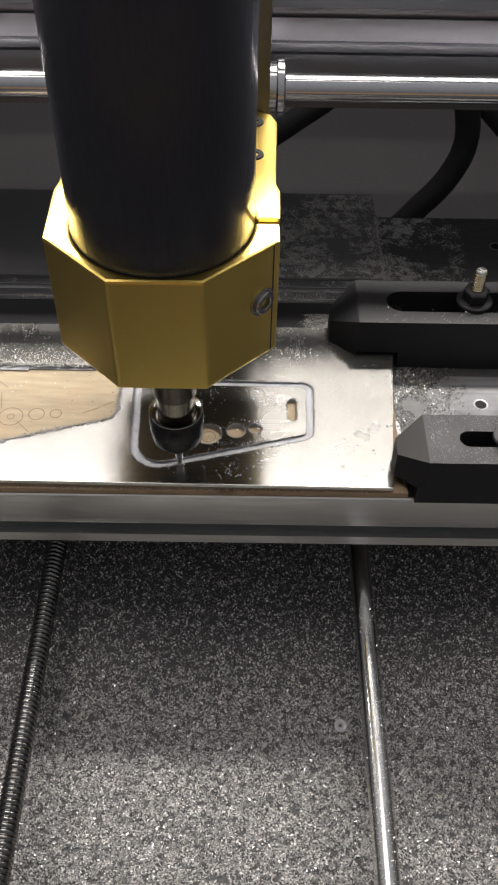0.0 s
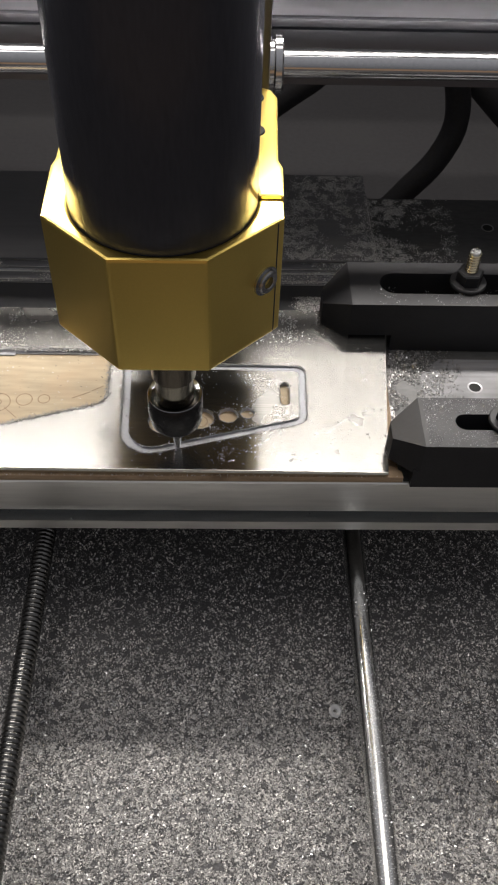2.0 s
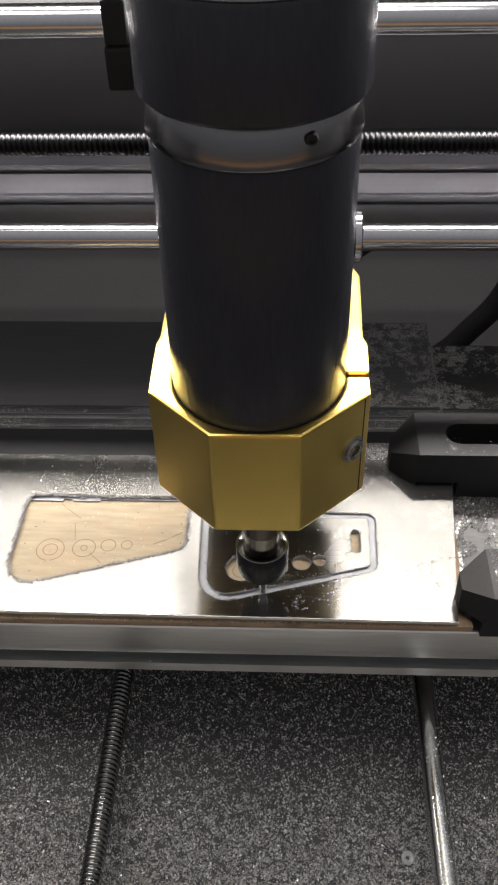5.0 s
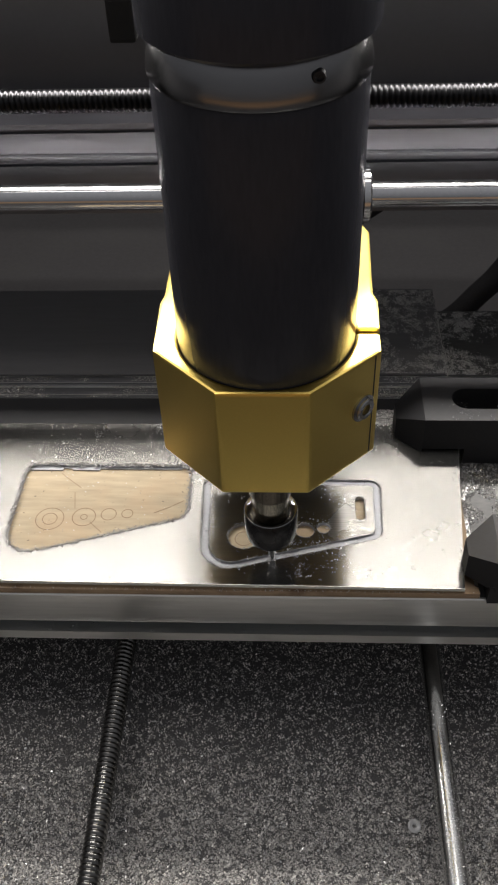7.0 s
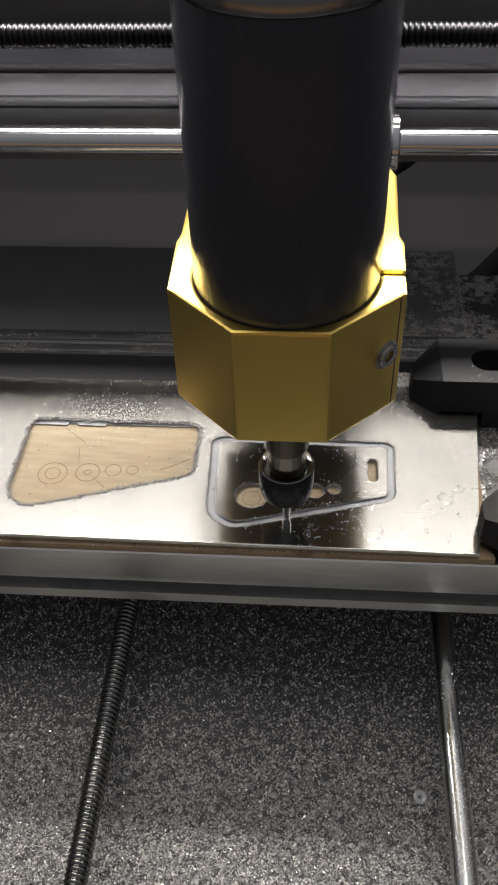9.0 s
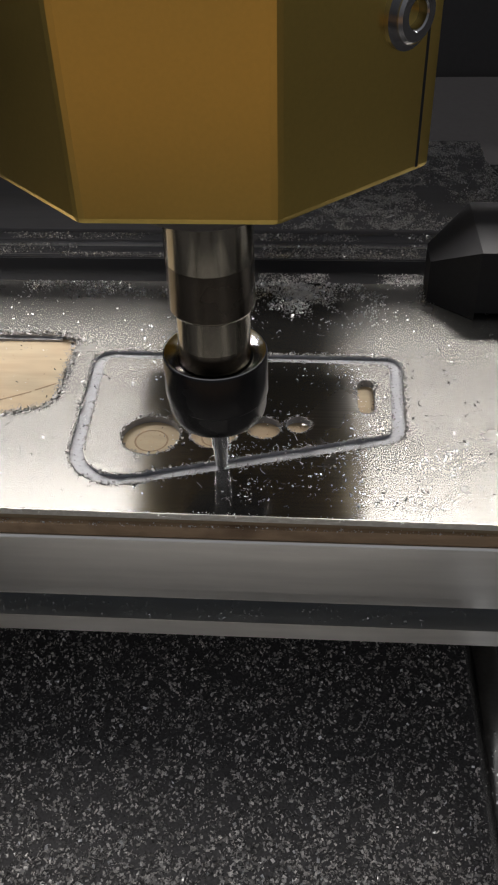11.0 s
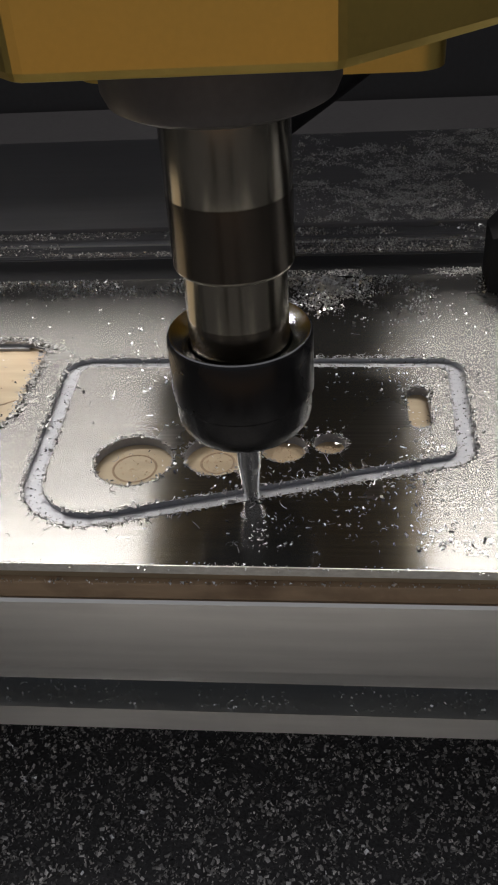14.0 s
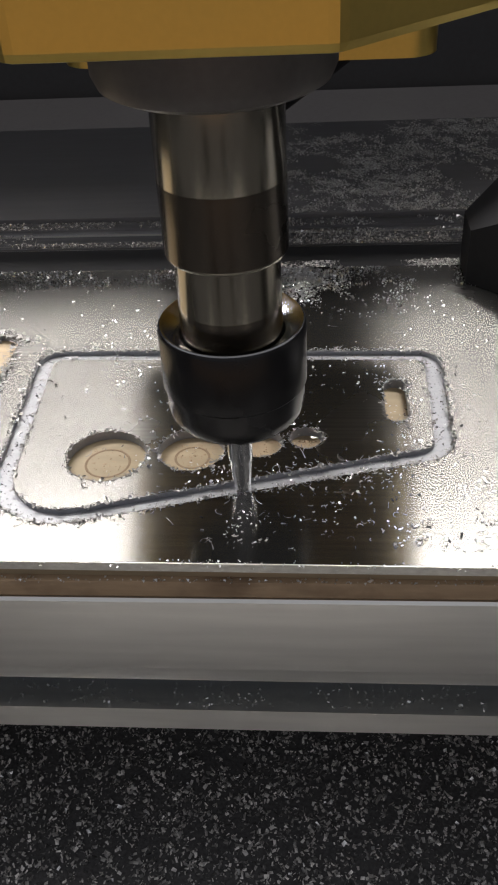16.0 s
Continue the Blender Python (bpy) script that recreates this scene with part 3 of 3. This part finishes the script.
for y in (64.4, 45.1):
    part("mounting_bolt", lathe([(0, 105.4), (1.4, 105.4), (1.4, 106.5), (2.9, 106.5), (3.1, 106.1), (3.1, 105.9)], 25.6, y, 24), BLACK_STEEL, mount, "black socket bolt")
    part("mounting_bolt", lathe([(0, 105.4), (1.4, 105.4), (1.4, 106.5), (2.9, 106.5), (3.1, 106.1), (3.1, 105.9)], -25.6, y, 24), BLACK_STEEL, mount, "black socket bolt")
bolt = lathe([(0, 0.9), (1.7, 0.9), (1.8, 2.9), (2.0, 3.1), (3.2, 3.1), (3.6, 2.7), (3.6, 1.9), (4.5, 1.9), (4.5, 0.8), (0, 0.8)], 0, 0, 32)
turn = Matrix.Translation((27.3, -1.5, 88)) @ Euler((radians(90), 0, radians(47))).to_matrix().to_4x4()
bmesh.ops.transform(bolt, matrix=turn, verts=bolt.verts)
bolt_head = part("bolt", bolt, RING_METAL, mount, "dull steel socket bolt")
socket = lathe([(0, 1.0), (1.68, 1.0), (1.68, 0.95), (0, 0.95)], 0, 0, 6)
bmesh.ops.transform(socket, matrix=turn, verts=socket.verts)
part("socket", socket, BLACK_RUBBER, bolt_head, "dark hexagon socket")
part("clamp_slit", prism([(31.2, 0.06), (31.57, 0.40), (31.59, 0.38), (31.22, 0.04)], 66.9, 105.3, "z"), BLACK_STEEL, mount, "dark slit beside the bolt")

spindle = thing("spindle_motor", 0, AX, 57, "black cylindrical spindle motor with metal end rings", "spindle", carried_by=HEAD_THINGS)
part("housing", lathe([(0, 68), (25.3, 68), (26.0, 69), (26.0, 181), (25.4, 183), (24.0, 184), (0, 184)], 0, AX, 96), BLACK_BODY, spindle)
part("end_ring", lathe([(23.5, 183.0), (25.2, 183.0), (26.1, 183.5), (26.5, 184.6), (26.35, 186.2), (26.0, 188.0), (25.4, 190.2), (24.5, 192.4), (23.2, 194.6), (22, 194.7)], 0, AX, 96), END_RING, spindle, "dark turned metal end ring with a rounded bead")
part("set_screw", lathe([(0, -11.2), (0.8, -11.2), (0.9, -12.0), (1.3, -12.0), (1.4, -11.7), (1.4, -10)], 13.5, 189.6, 20, "y"), BLACK_STEEL, spindle, "small dark set screw")
part("cap", lathe([(20, 193.8), (27.2, 193.8), (27.8, 194.6), (27.8, 218), (27.2, 219), (20, 219)], 0, AX, 96), BLACK_BODY, spindle)
part("top_ring", lathe([(20, 218.6), (26.6, 218.8), (27.0, 219.6), (27.0, 240), (25, 243), (0, 243)], 0, AX, 96), STEEL, spindle, "bright metal top ring")
part("nose", lathe([(0, 57), (11.5, 57.0), (12.6, 57.6), (13.2, 59.0), (13.2, 66.0), (0, 66)], 0, AX, 64), COLLAR_GREY, spindle, "dull grey bearing nose")
shaft = part("shaft", lathe([(0, 58), (7.5, 58), (7.5, 37.9), (7.3, 37.5), (6.5, 37.3), (6.5, 24), (0, 24)], 0, AX, 64), SHAFT_STEEL, spindle, "ground steel shaft")
for r, z0, z1 in ((7.52, 37.9, 46.8), (6.52, 27.0, 30.6)):
    part("dark_band", lathe([(r - 0.3, z0), (r, z0 + 0.05), (r, z1 - 0.05), (r - 0.3, z1)], 0, AX, 64), SHAFT_DARK, shaft, "dark ground band on the shaft")
part("collet_nut", lathe([(6.7, 21), (6.95, 26.3), (8.95, 27.75), (9.25, 27.8), (9.5, 27.4), (9.5, 19.3), (9.2, 18.9), (9.15, 16.2), (8.9, 15.0), (8.2, 14.0), (6.9, 13.3), (1.5, 13.0), (1.5, 21)], 0, AX, 72), NUT_BLACK, shaft, "black collet nut")
part("rim", lathe([(6.85, 26.2), (6.85, 26.45), (8.85, 27.95), (9.15, 28.0), (9.3, 27.85), (9.2, 27.7)], 0, AX, 72), RING_METAL, shaft, "bright bevelled rim of the nut")


def cutter():
    b = bmesh.new()
    rings = []
    for k in range(25):
        z = 13.6 - 14.5 * k / 24
        f = z > 5.5
        ring = []
        for i in range(20):
            a = 2 * math.pi * i / 20
            r = 1.75 if f else (1.22 + 0.08 * z) * (0.93 + 0.07 * abs(math.cos(a + z * 0.35)))
            ring.append(b.verts.new((r * math.cos(a), AX + r * math.sin(a), z)))
        rings.append(ring)
    for p, q in zip(rings, rings[1:]):
        for i in range(20):
            b.faces.new((p[i], p[(i + 1) % 20], q[(i + 1) % 20], q[i]))
    b.faces.new(rings[0]), b.faces.new(rings[-1])
    return b


part("cutter", cutter(), STEEL, shaft, "slim fluted steel cutter")

# ---- hoses behind the bed ----
hose_label = "black rubber hose hanging behind the bed"
whole("hose", tube([(128, 245, 60), (132, 232, 36), (138, 230, 8), (134, 229, -12), (121, 228, -32), (95, 230, -60), (40, 250, BASE_Z + 8), (-60, 300, BASE_Z + 7)], 6.5), HOSE_BLACK, (120, 235, BASE_Z), hose_label, "hose", group="hoses")
whole("hose", tube([(118, 250, 62), (136, 240, 34), (155, 236, 14), (190, 240, -20), (230, 250, -60), (290, 260, BASE_Z + 7)], 6.5), HOSE_BLACK, (220, 245, BASE_Z), hose_label, "hose", group="hoses")
whole("hose", tube([(90, 250, 60), (70, 236, 31), (48, 232, 14), (15, 232, -10), (-40, 240, -50), (-90, 260, BASE_Z + 7)], 6.0), HOSE_BLACK, (0, 245, BASE_Z), hose_label, "hose", group="hoses")

# ---- chips and grit ----
rng = random.Random(5)


def scatter(n, x0, x1, y0, y1, z, keep=None):
    out = []
    while len(out) < n:
        x, y = rng.uniform(x0, x1), rng.uniform(y0, y1)
        if keep is None or rng.random() < keep(x, y):
            out.append((x, y, z))
    return out


def patchy(scale, low, high, offset=0.0):
    def keep(x, y):
        v = noise.fractal(Vector((x * scale + offset, y * scale, 0.0)), 1.0, 2.0, 3)
        return max(0.0, min(1.0, (v - low) / (high - low)))
    return keep


def flakes(name, places, mat, base, label, category, size, seed, carried_by=None, tilt=0.75):
    """Loose flat flakes, each a small bent quad, as one object."""
    rnd = random.Random(seed)
    verts, faces = [], []
    at = Vector(base)
    for x, y, z in places:
        s = size[0] + (size[1] - size[0]) * rnd.random() ** 1.5
        turn = Euler((rnd.uniform(-tilt, tilt), rnd.uniform(-tilt, tilt), rnd.uniform(0, 6.3))).to_matrix()
        k = len(verts)
        wide = rnd.uniform(0.25, 0.8)
        for cx, cy, cz in ((-0.5, -0.5, 0), (0.5, -0.4, 0), (0.45, 0.5, 0.15), (-0.4, 0.45, -0.1)):
            v = turn @ Vector((cx * s, cy * s * wide, cz * s))
            verts.append(((x + v.x - at.x) * MM, (y + v.y - at.y) * MM, (z + v.z + 0.3 * s - at.z) * MM))
        faces.append((k, k + 1, k + 2, k + 3))
    me = bpy.data.meshes.new(name)
    me.from_pydata(verts, [], faces)
    me.materials.append(mat)
    ob = new(name, me)
    ob.location = at * MM
    tagged(ob, label, category, "", "stuff")
    if carried_by is not None:
        carried_by.append(ob)
    return ob


def hairs(name, places, mat, base, label, category, size, carried_by, seed):
    """Thin curled metal hairs, each a bent ribbon of six pieces, as one object."""
    rnd = random.Random(seed)
    verts, faces = [], []
    at = Vector(base)
    for x, y, z in places:
        length = rnd.uniform(*size) * rnd.choice((0.5, 0.7, 1.0, 1.0))
        bend, heading, lift = rnd.uniform(-4.5, 4.5), rnd.uniform(0, 6.3), rnd.uniform(0.05, 0.75)
        w = rnd.uniform(0.035, 0.085)
        p = Vector((x, y, z + 0.06))
        k = len(verts)
        for j in range(7):
            d = Vector((math.cos(heading), math.sin(heading), lift))
            side = Vector((-d.y, d.x, rnd.uniform(-0.4, 0.4))) * w * (1 - 0.1 * j)
            for q in (p - side, p + side):
                verts.append(tuple((q - at) * MM))
            p = p + d.normalized() * (length / 6)
            p.z = max(z + 0.05, p.z)
            heading += bend / 6
            lift -= rnd.uniform(0.0, 0.3)
        faces += [(k + 2 * j, k + 2 * j + 1, k + 2 * j + 3, k + 2 * j + 2) for j in range(6)]
    me = bpy.data.meshes.new(name)
    me.from_pydata(verts, [], faces)
    me.materials.append(mat)
    ob = new(name, me)
    ob.location = at * MM
    tagged(ob, label, category, "", "stuff")
    carried_by.append(ob)
    return ob


def along(loop, step, spread):
    """Points beside a closed outline, a random way off it."""
    out = []
    n = len(loop)
    for i in range(n):
        p, q = Vector(loop[i]), Vector(loop[(i + 1) % n])
        d = q - p
        for k in range(max(1, int(d.length / step + rng.random()))):
            if d.length < 1e-6:
                continue
            t = rng.random()
            nrm = Vector((d.y, -d.x)).normalized()
            o = p + d * t + nrm * rng.gauss(0.1, spread)
            out.append((o.x, o.y, 0.0))
    return out


# grit thins towards the bed, to deepen the bed's shadow on the base
flakes("grit", scatter(400000, -120, 160, -170, 45, BASE_Z, lambda x, y: patchy(0.30, -0.6, 0.3, 4.0)(x, y) * max(0.2, min(1.0, (-4 - y) / 66))), GRIT, (0, 0, BASE_Z), "grey metal flakes covering the machine base", "grit", (0.35, 1.15), 2, tilt=0.8)
flakes("bright_chips", scatter(26000, -120, 160, -170, 45, BASE_Z + 0.25, lambda x, y: patchy(0.05, -0.7, 0.4, 7.0)(x, y) * max(0.2, min(1.0, (10 - y) / 80))), CHIP, (0, 0, BASE_Z), "bright aluminium chips on the machine base", "chips", (0.2, 1.1), 3, tilt=1.1)

# on the sheet: burrs beside the cuts, loose curls, and the heap that the cutter leaves
edge_points = along(groove_out, 0.22, 0.20) + along(groove_in, 0.30, 0.16)
for loop in hole_loops:
    edge_points += along(loop, 0.30, 0.14)
shards("burrs", edge_points, BURR, (0, 40, 0), "ragged metal burrs along the milled edges", "burrs", (0.25, 0.85), True, BED_THINGS, 7)
hairs("burr_hairs", along(groove_out, 0.30, 0.35) + along(groove_in, 0.8, 0.25) + [p for h in hole_loops for p in along(h, 0.8, 0.2)], BURR, (0, 40, 0), "dark curled burr hairs along the groove", "burrs", (0.5, 1.5), BED_THINGS, 41)
shards("pocket_burrs", along(pocket_loop, 0.14, 0.45), BURR, (-60, 40, 0), "ragged fringe of burrs round the cut-out", "burrs", (0.4, 1.3), True, BED_THINGS, 21)
hairs("pocket_hairs", along(pocket_loop, 0.16, 0.6), BURR, (-60, 40, 0), "tangled burr hairs round the cut-out", "burrs", (0.9, 2.8), BED_THINGS, 42)
shards("curled_chips", scatter(520, -110, 82, 3, 84, 0.0) + scatter(420, 10, 60, 3, 22, 0.0, patchy(0.12, -0.1, 0.5)) + scatter(220, -10, 45, 20, 70, 0.0, patchy(0.08, 0.0, 0.5, 9.0)), CHIP, (0, 40, 0), "loose curled aluminium chips on the sheet", "chips", (0.18, 0.7), True, BED_THINGS, 8)
hairs("loose_curls", scatter(150, -110, 82, 4, 80, 0.0) + scatter(120, 8, 80, 3, 26, 0.0), BURR, (0, 40, 0), "thin curled metal hairs lying on the sheet", "chips", (0.7, 2.6), BED_THINGS, 43)
shards("dark_chips", scatter(420, 40, 82, 3, 80, 0.0) + scatter(340, -110, 40, 3, 80, 0.0), BLACK_STEEL, (0, 40, 0), "tiny dark specks of swarf on the sheet", "chips", (0.2, 0.68), True, BED_THINGS, 18)
heap = patchy(0.07, -0.25, 0.35, 5.0)
shards("swarf", scatter(2200, -70, 66, 77, 86, 0.0, lambda x, y: patchy(0.09, -0.1, 0.5, 3.0)(x, y) * (0.15 + 0.85 * (y - 77) / 9)) + scatter(4200, 5, 60, 62, 86, 0.0, lambda x, y: heap(x, y) * math.exp(-((x - 30) / 14) ** 2) * max(0, (y - 64) / 22) ** 1.5), CHIP, (0, 80, 0), "bright swarf heaped along the back of the sheet", "swarf", (0.14, 0.6), False, BED_THINGS, 9)
shards("groove_dust", [(x, y, -0.85) for x, y, z in along(rounded(inset(TAG, 1.35), (10.1, 3.6, 3.2, 3.2)), 0.35, 0.6)], BURR, (0, 40, 0), "fine chips lying in the milled groove", "chips", (0.12, 0.40), False, BED_THINGS, 10)
shards("pocket_dust", scatter(260, -93, -28, 24, 60, -1.62) + [(cx + rng.uniform(-0.6, 0.6) * r, cy + rng.uniform(-0.6, 0.6) * r, -1.62) for cx, cy, r in HOLES for k in range(90)], WOOD_EDGE, (-40, 40, -1.6), "brown wood dust on the exposed spoilboard", "dust", (0.15, 0.5), True, BED_THINGS, 19)
# on the bed
flakes("bed_grit", scatter(9000, 79.5, 116, 12, 82, -6.88, lambda x, y: (x > 79.5 + y * 0.075) * max(0, 1 - (x - 83) / 33) * patchy(0.06, -0.4, 0.3)(x, y)), BURR, (95, 45, -6.9), "grey metal grit beside the sheet on the bed", "grit", (0.3, 1.0), 31, BED_THINGS)
shards("bed_swarf", scatter(1000, 84.5, 112, 18, 68, -6.88, lambda x, y: max(0, 1 - (x - 83) / 26) * patchy(0.06, -0.3, 0.3)(x, y)), CHIP, (95, 45, -6.9), "bright swarf beside the sheet on the bed", "swarf", (0.2, 0.9), False, BED_THINGS, 11)
clumps, specks, streaks = patchy(0.05, -0.45, 0.45, 2.0), patchy(0.22, -0.25, 0.25, 6.0), patchy(0.11, -0.35, 0.25, 11.0)


def drift(x, y):
    """How thick the dust lies on the rear of the bed: torn patches, thinner to the back and the sides."""
    return clumps(x, y) * (0.08 + 0.92 * specks(x, y)) * (0.2 + 0.8 * streaks(x * 0.6, y * 1.5)) * min(1, max(0, (x - 16) / 14)) * min(1, max(0.0, (128 - x) / 30)) * (1.0 - 0.45 * max(0, y - 140) / 55)


flakes("bed_dust", scatter(52000, 15, 87, 127, 194, -5.6, drift) + scatter(15000, 87.6, 128, 127, 176, -6.5, drift) + scatter(1800, 86, 88, 95, 176, -5.6), DUST, (70, 150, -6), "torn patches of grey metal dust on the bed", "dust", (0.15, 0.65), 12, BED_THINGS)
flakes("slot_side_dust", scatter(9000, 15, 84, 90, 103, -6.9, patchy(0.06, -0.3, 0.3, 2.0)) + scatter(5000, 15, 120, 111, 126, -6.6, patchy(0.06, -0.3, 0.3, 4.0)), DUST, (50, 105, -7), "grey dust beside the bed slot", "dust", (0.15, 0.6), 44, BED_THINGS)
shards("bed_dust_chips", scatter(1900, 15, 87, 127, 194, -5.6, drift) + scatter(900, 15, 86, 111, 126, -6.5, clumps), CHIP, (70, 140, -6), "bright chips among the dust on the bed", "chips", (0.2, 0.8), False, BED_THINGS, 13)
flakes("slot_dust", scatter(5200, -175, 60, 111, 113.6, -6.5, patchy(0.05, -0.5, 0.3)) + scatter(5200, -175, 60, 113.6, 120, -6.8, patchy(0.04, -0.2, 0.4, 3.0)) + scatter(2500, -150, 40, 122, 126, -6.7, patchy(0.05, -0.1, 0.3, 8.0)), GRIT, (-40, 118, -7), "grey dust along the ribbed strip of the bed", "dust", (0.2, 0.7), 14, BED_THINGS)
shards("sheet_edge_chips", [(x, 1.3 - (x + 78) * 0.008 + rng.gauss(0, 0.35), -0.15 + rng.gauss(0, 0.12)) for x in (rng.uniform(-110, 78) for i in range(900))], CHIP, (0, 1, 0), "fine bright chips along the front edge of the sheet", "chips", (0.12, 0.4), False, BED_THINGS, 33)
shards("ledge_chips", [(x, 0.6 + rng.gauss(0, 0.25), -3.4) for x in (rng.uniform(-110, 82) for i in range(420))], CHIP, (0, 1, -3.4), "bright chips on the ledge of the spoilboard", "chips", (0.15, 0.5), False, BED_THINGS, 35)
shards("edge_chips", scatter(1100, -110, 130, 0.6, 7.5, -31.1, patchy(0.12, -0.5, 0.4, 1.0)), CHIP, (0, 4, -31), "small curled chips lying in the front groove of the bed", "chips", (0.2, 0.7), True, BED_THINGS, 15)
shards("clamp_chips", scatter(1100, 90, 130, -1.0, 21, 16.05, lambda x, y: 0.0 if x > 99.5 and abs(y - 10) < 4.2 else 1.0) + scatter(160, 70, 130, 70, 80, 18.05, patchy(0.1, -0.2, 0.4)), CHIP, (105, 20, 16), "bright chips scattered on the black clamps", "chips", (0.1, 0.42), False, BED_THINGS, 16)
shards("rail_chips", [(72.5 + 4.25 * math.sin(a), y, -58 + 4.25 * math.cos(a)) for a, y in ((rng.gauss(0.1, 0.7), rng.uniform(-150, -12)) for i in range(1100))], CHIP, (72, -80, -58), "tiny chips stuck to the guide rail", "chips", (0.2, 0.6), False, None, 17)

flakes("large_chip", [(41.8, 15.6, BASE_Z + 0.4)], CHIP, (41.8, 15.6, BASE_Z), "single large bright chip on the machine base", "chip", (2.2, 2.2), 4, tilt=0.3)
scrap = lathe([(0.6, 0.3), (2.2, 0.3), (2.7, 0.6), (2.8, 1.2), (2.1, 1.5), (0.9, 1.1), (0.6, 0.3)], 0, 0, 9)
bmesh.ops.transform(scrap, matrix=Matrix.Translation((63.5, -51.0, BASE_Z + 1.0)) @ Euler((0.25, 0.2, 0)).to_matrix().to_4x4(), verts=scrap.verts)
whole("plastic_scrap", scrap, CLEAR, (63.5, -51.0, BASE_Z), "small clear plastic ring lying on the base", "scrap")


def motions():
    steps = [i * 0.5 for i in range(33)]
    for ob in BED_THINGS:
        x, y, z = ob.location
        walk(ob, [(t, pose(x, y - FEED_Y * t, z)) for t in steps])
    for ob in HEAD_THINGS:
        x, y, z = ob.location
        walk(ob, [(t, pose(x + FEED_X * t, y, z)) for t in steps])
    x, y, z = shaft.location
    walk(shaft, [(i / 30, pose(x, y, z, 0, 0, 77 * i)) for i in range(481)])


motions()
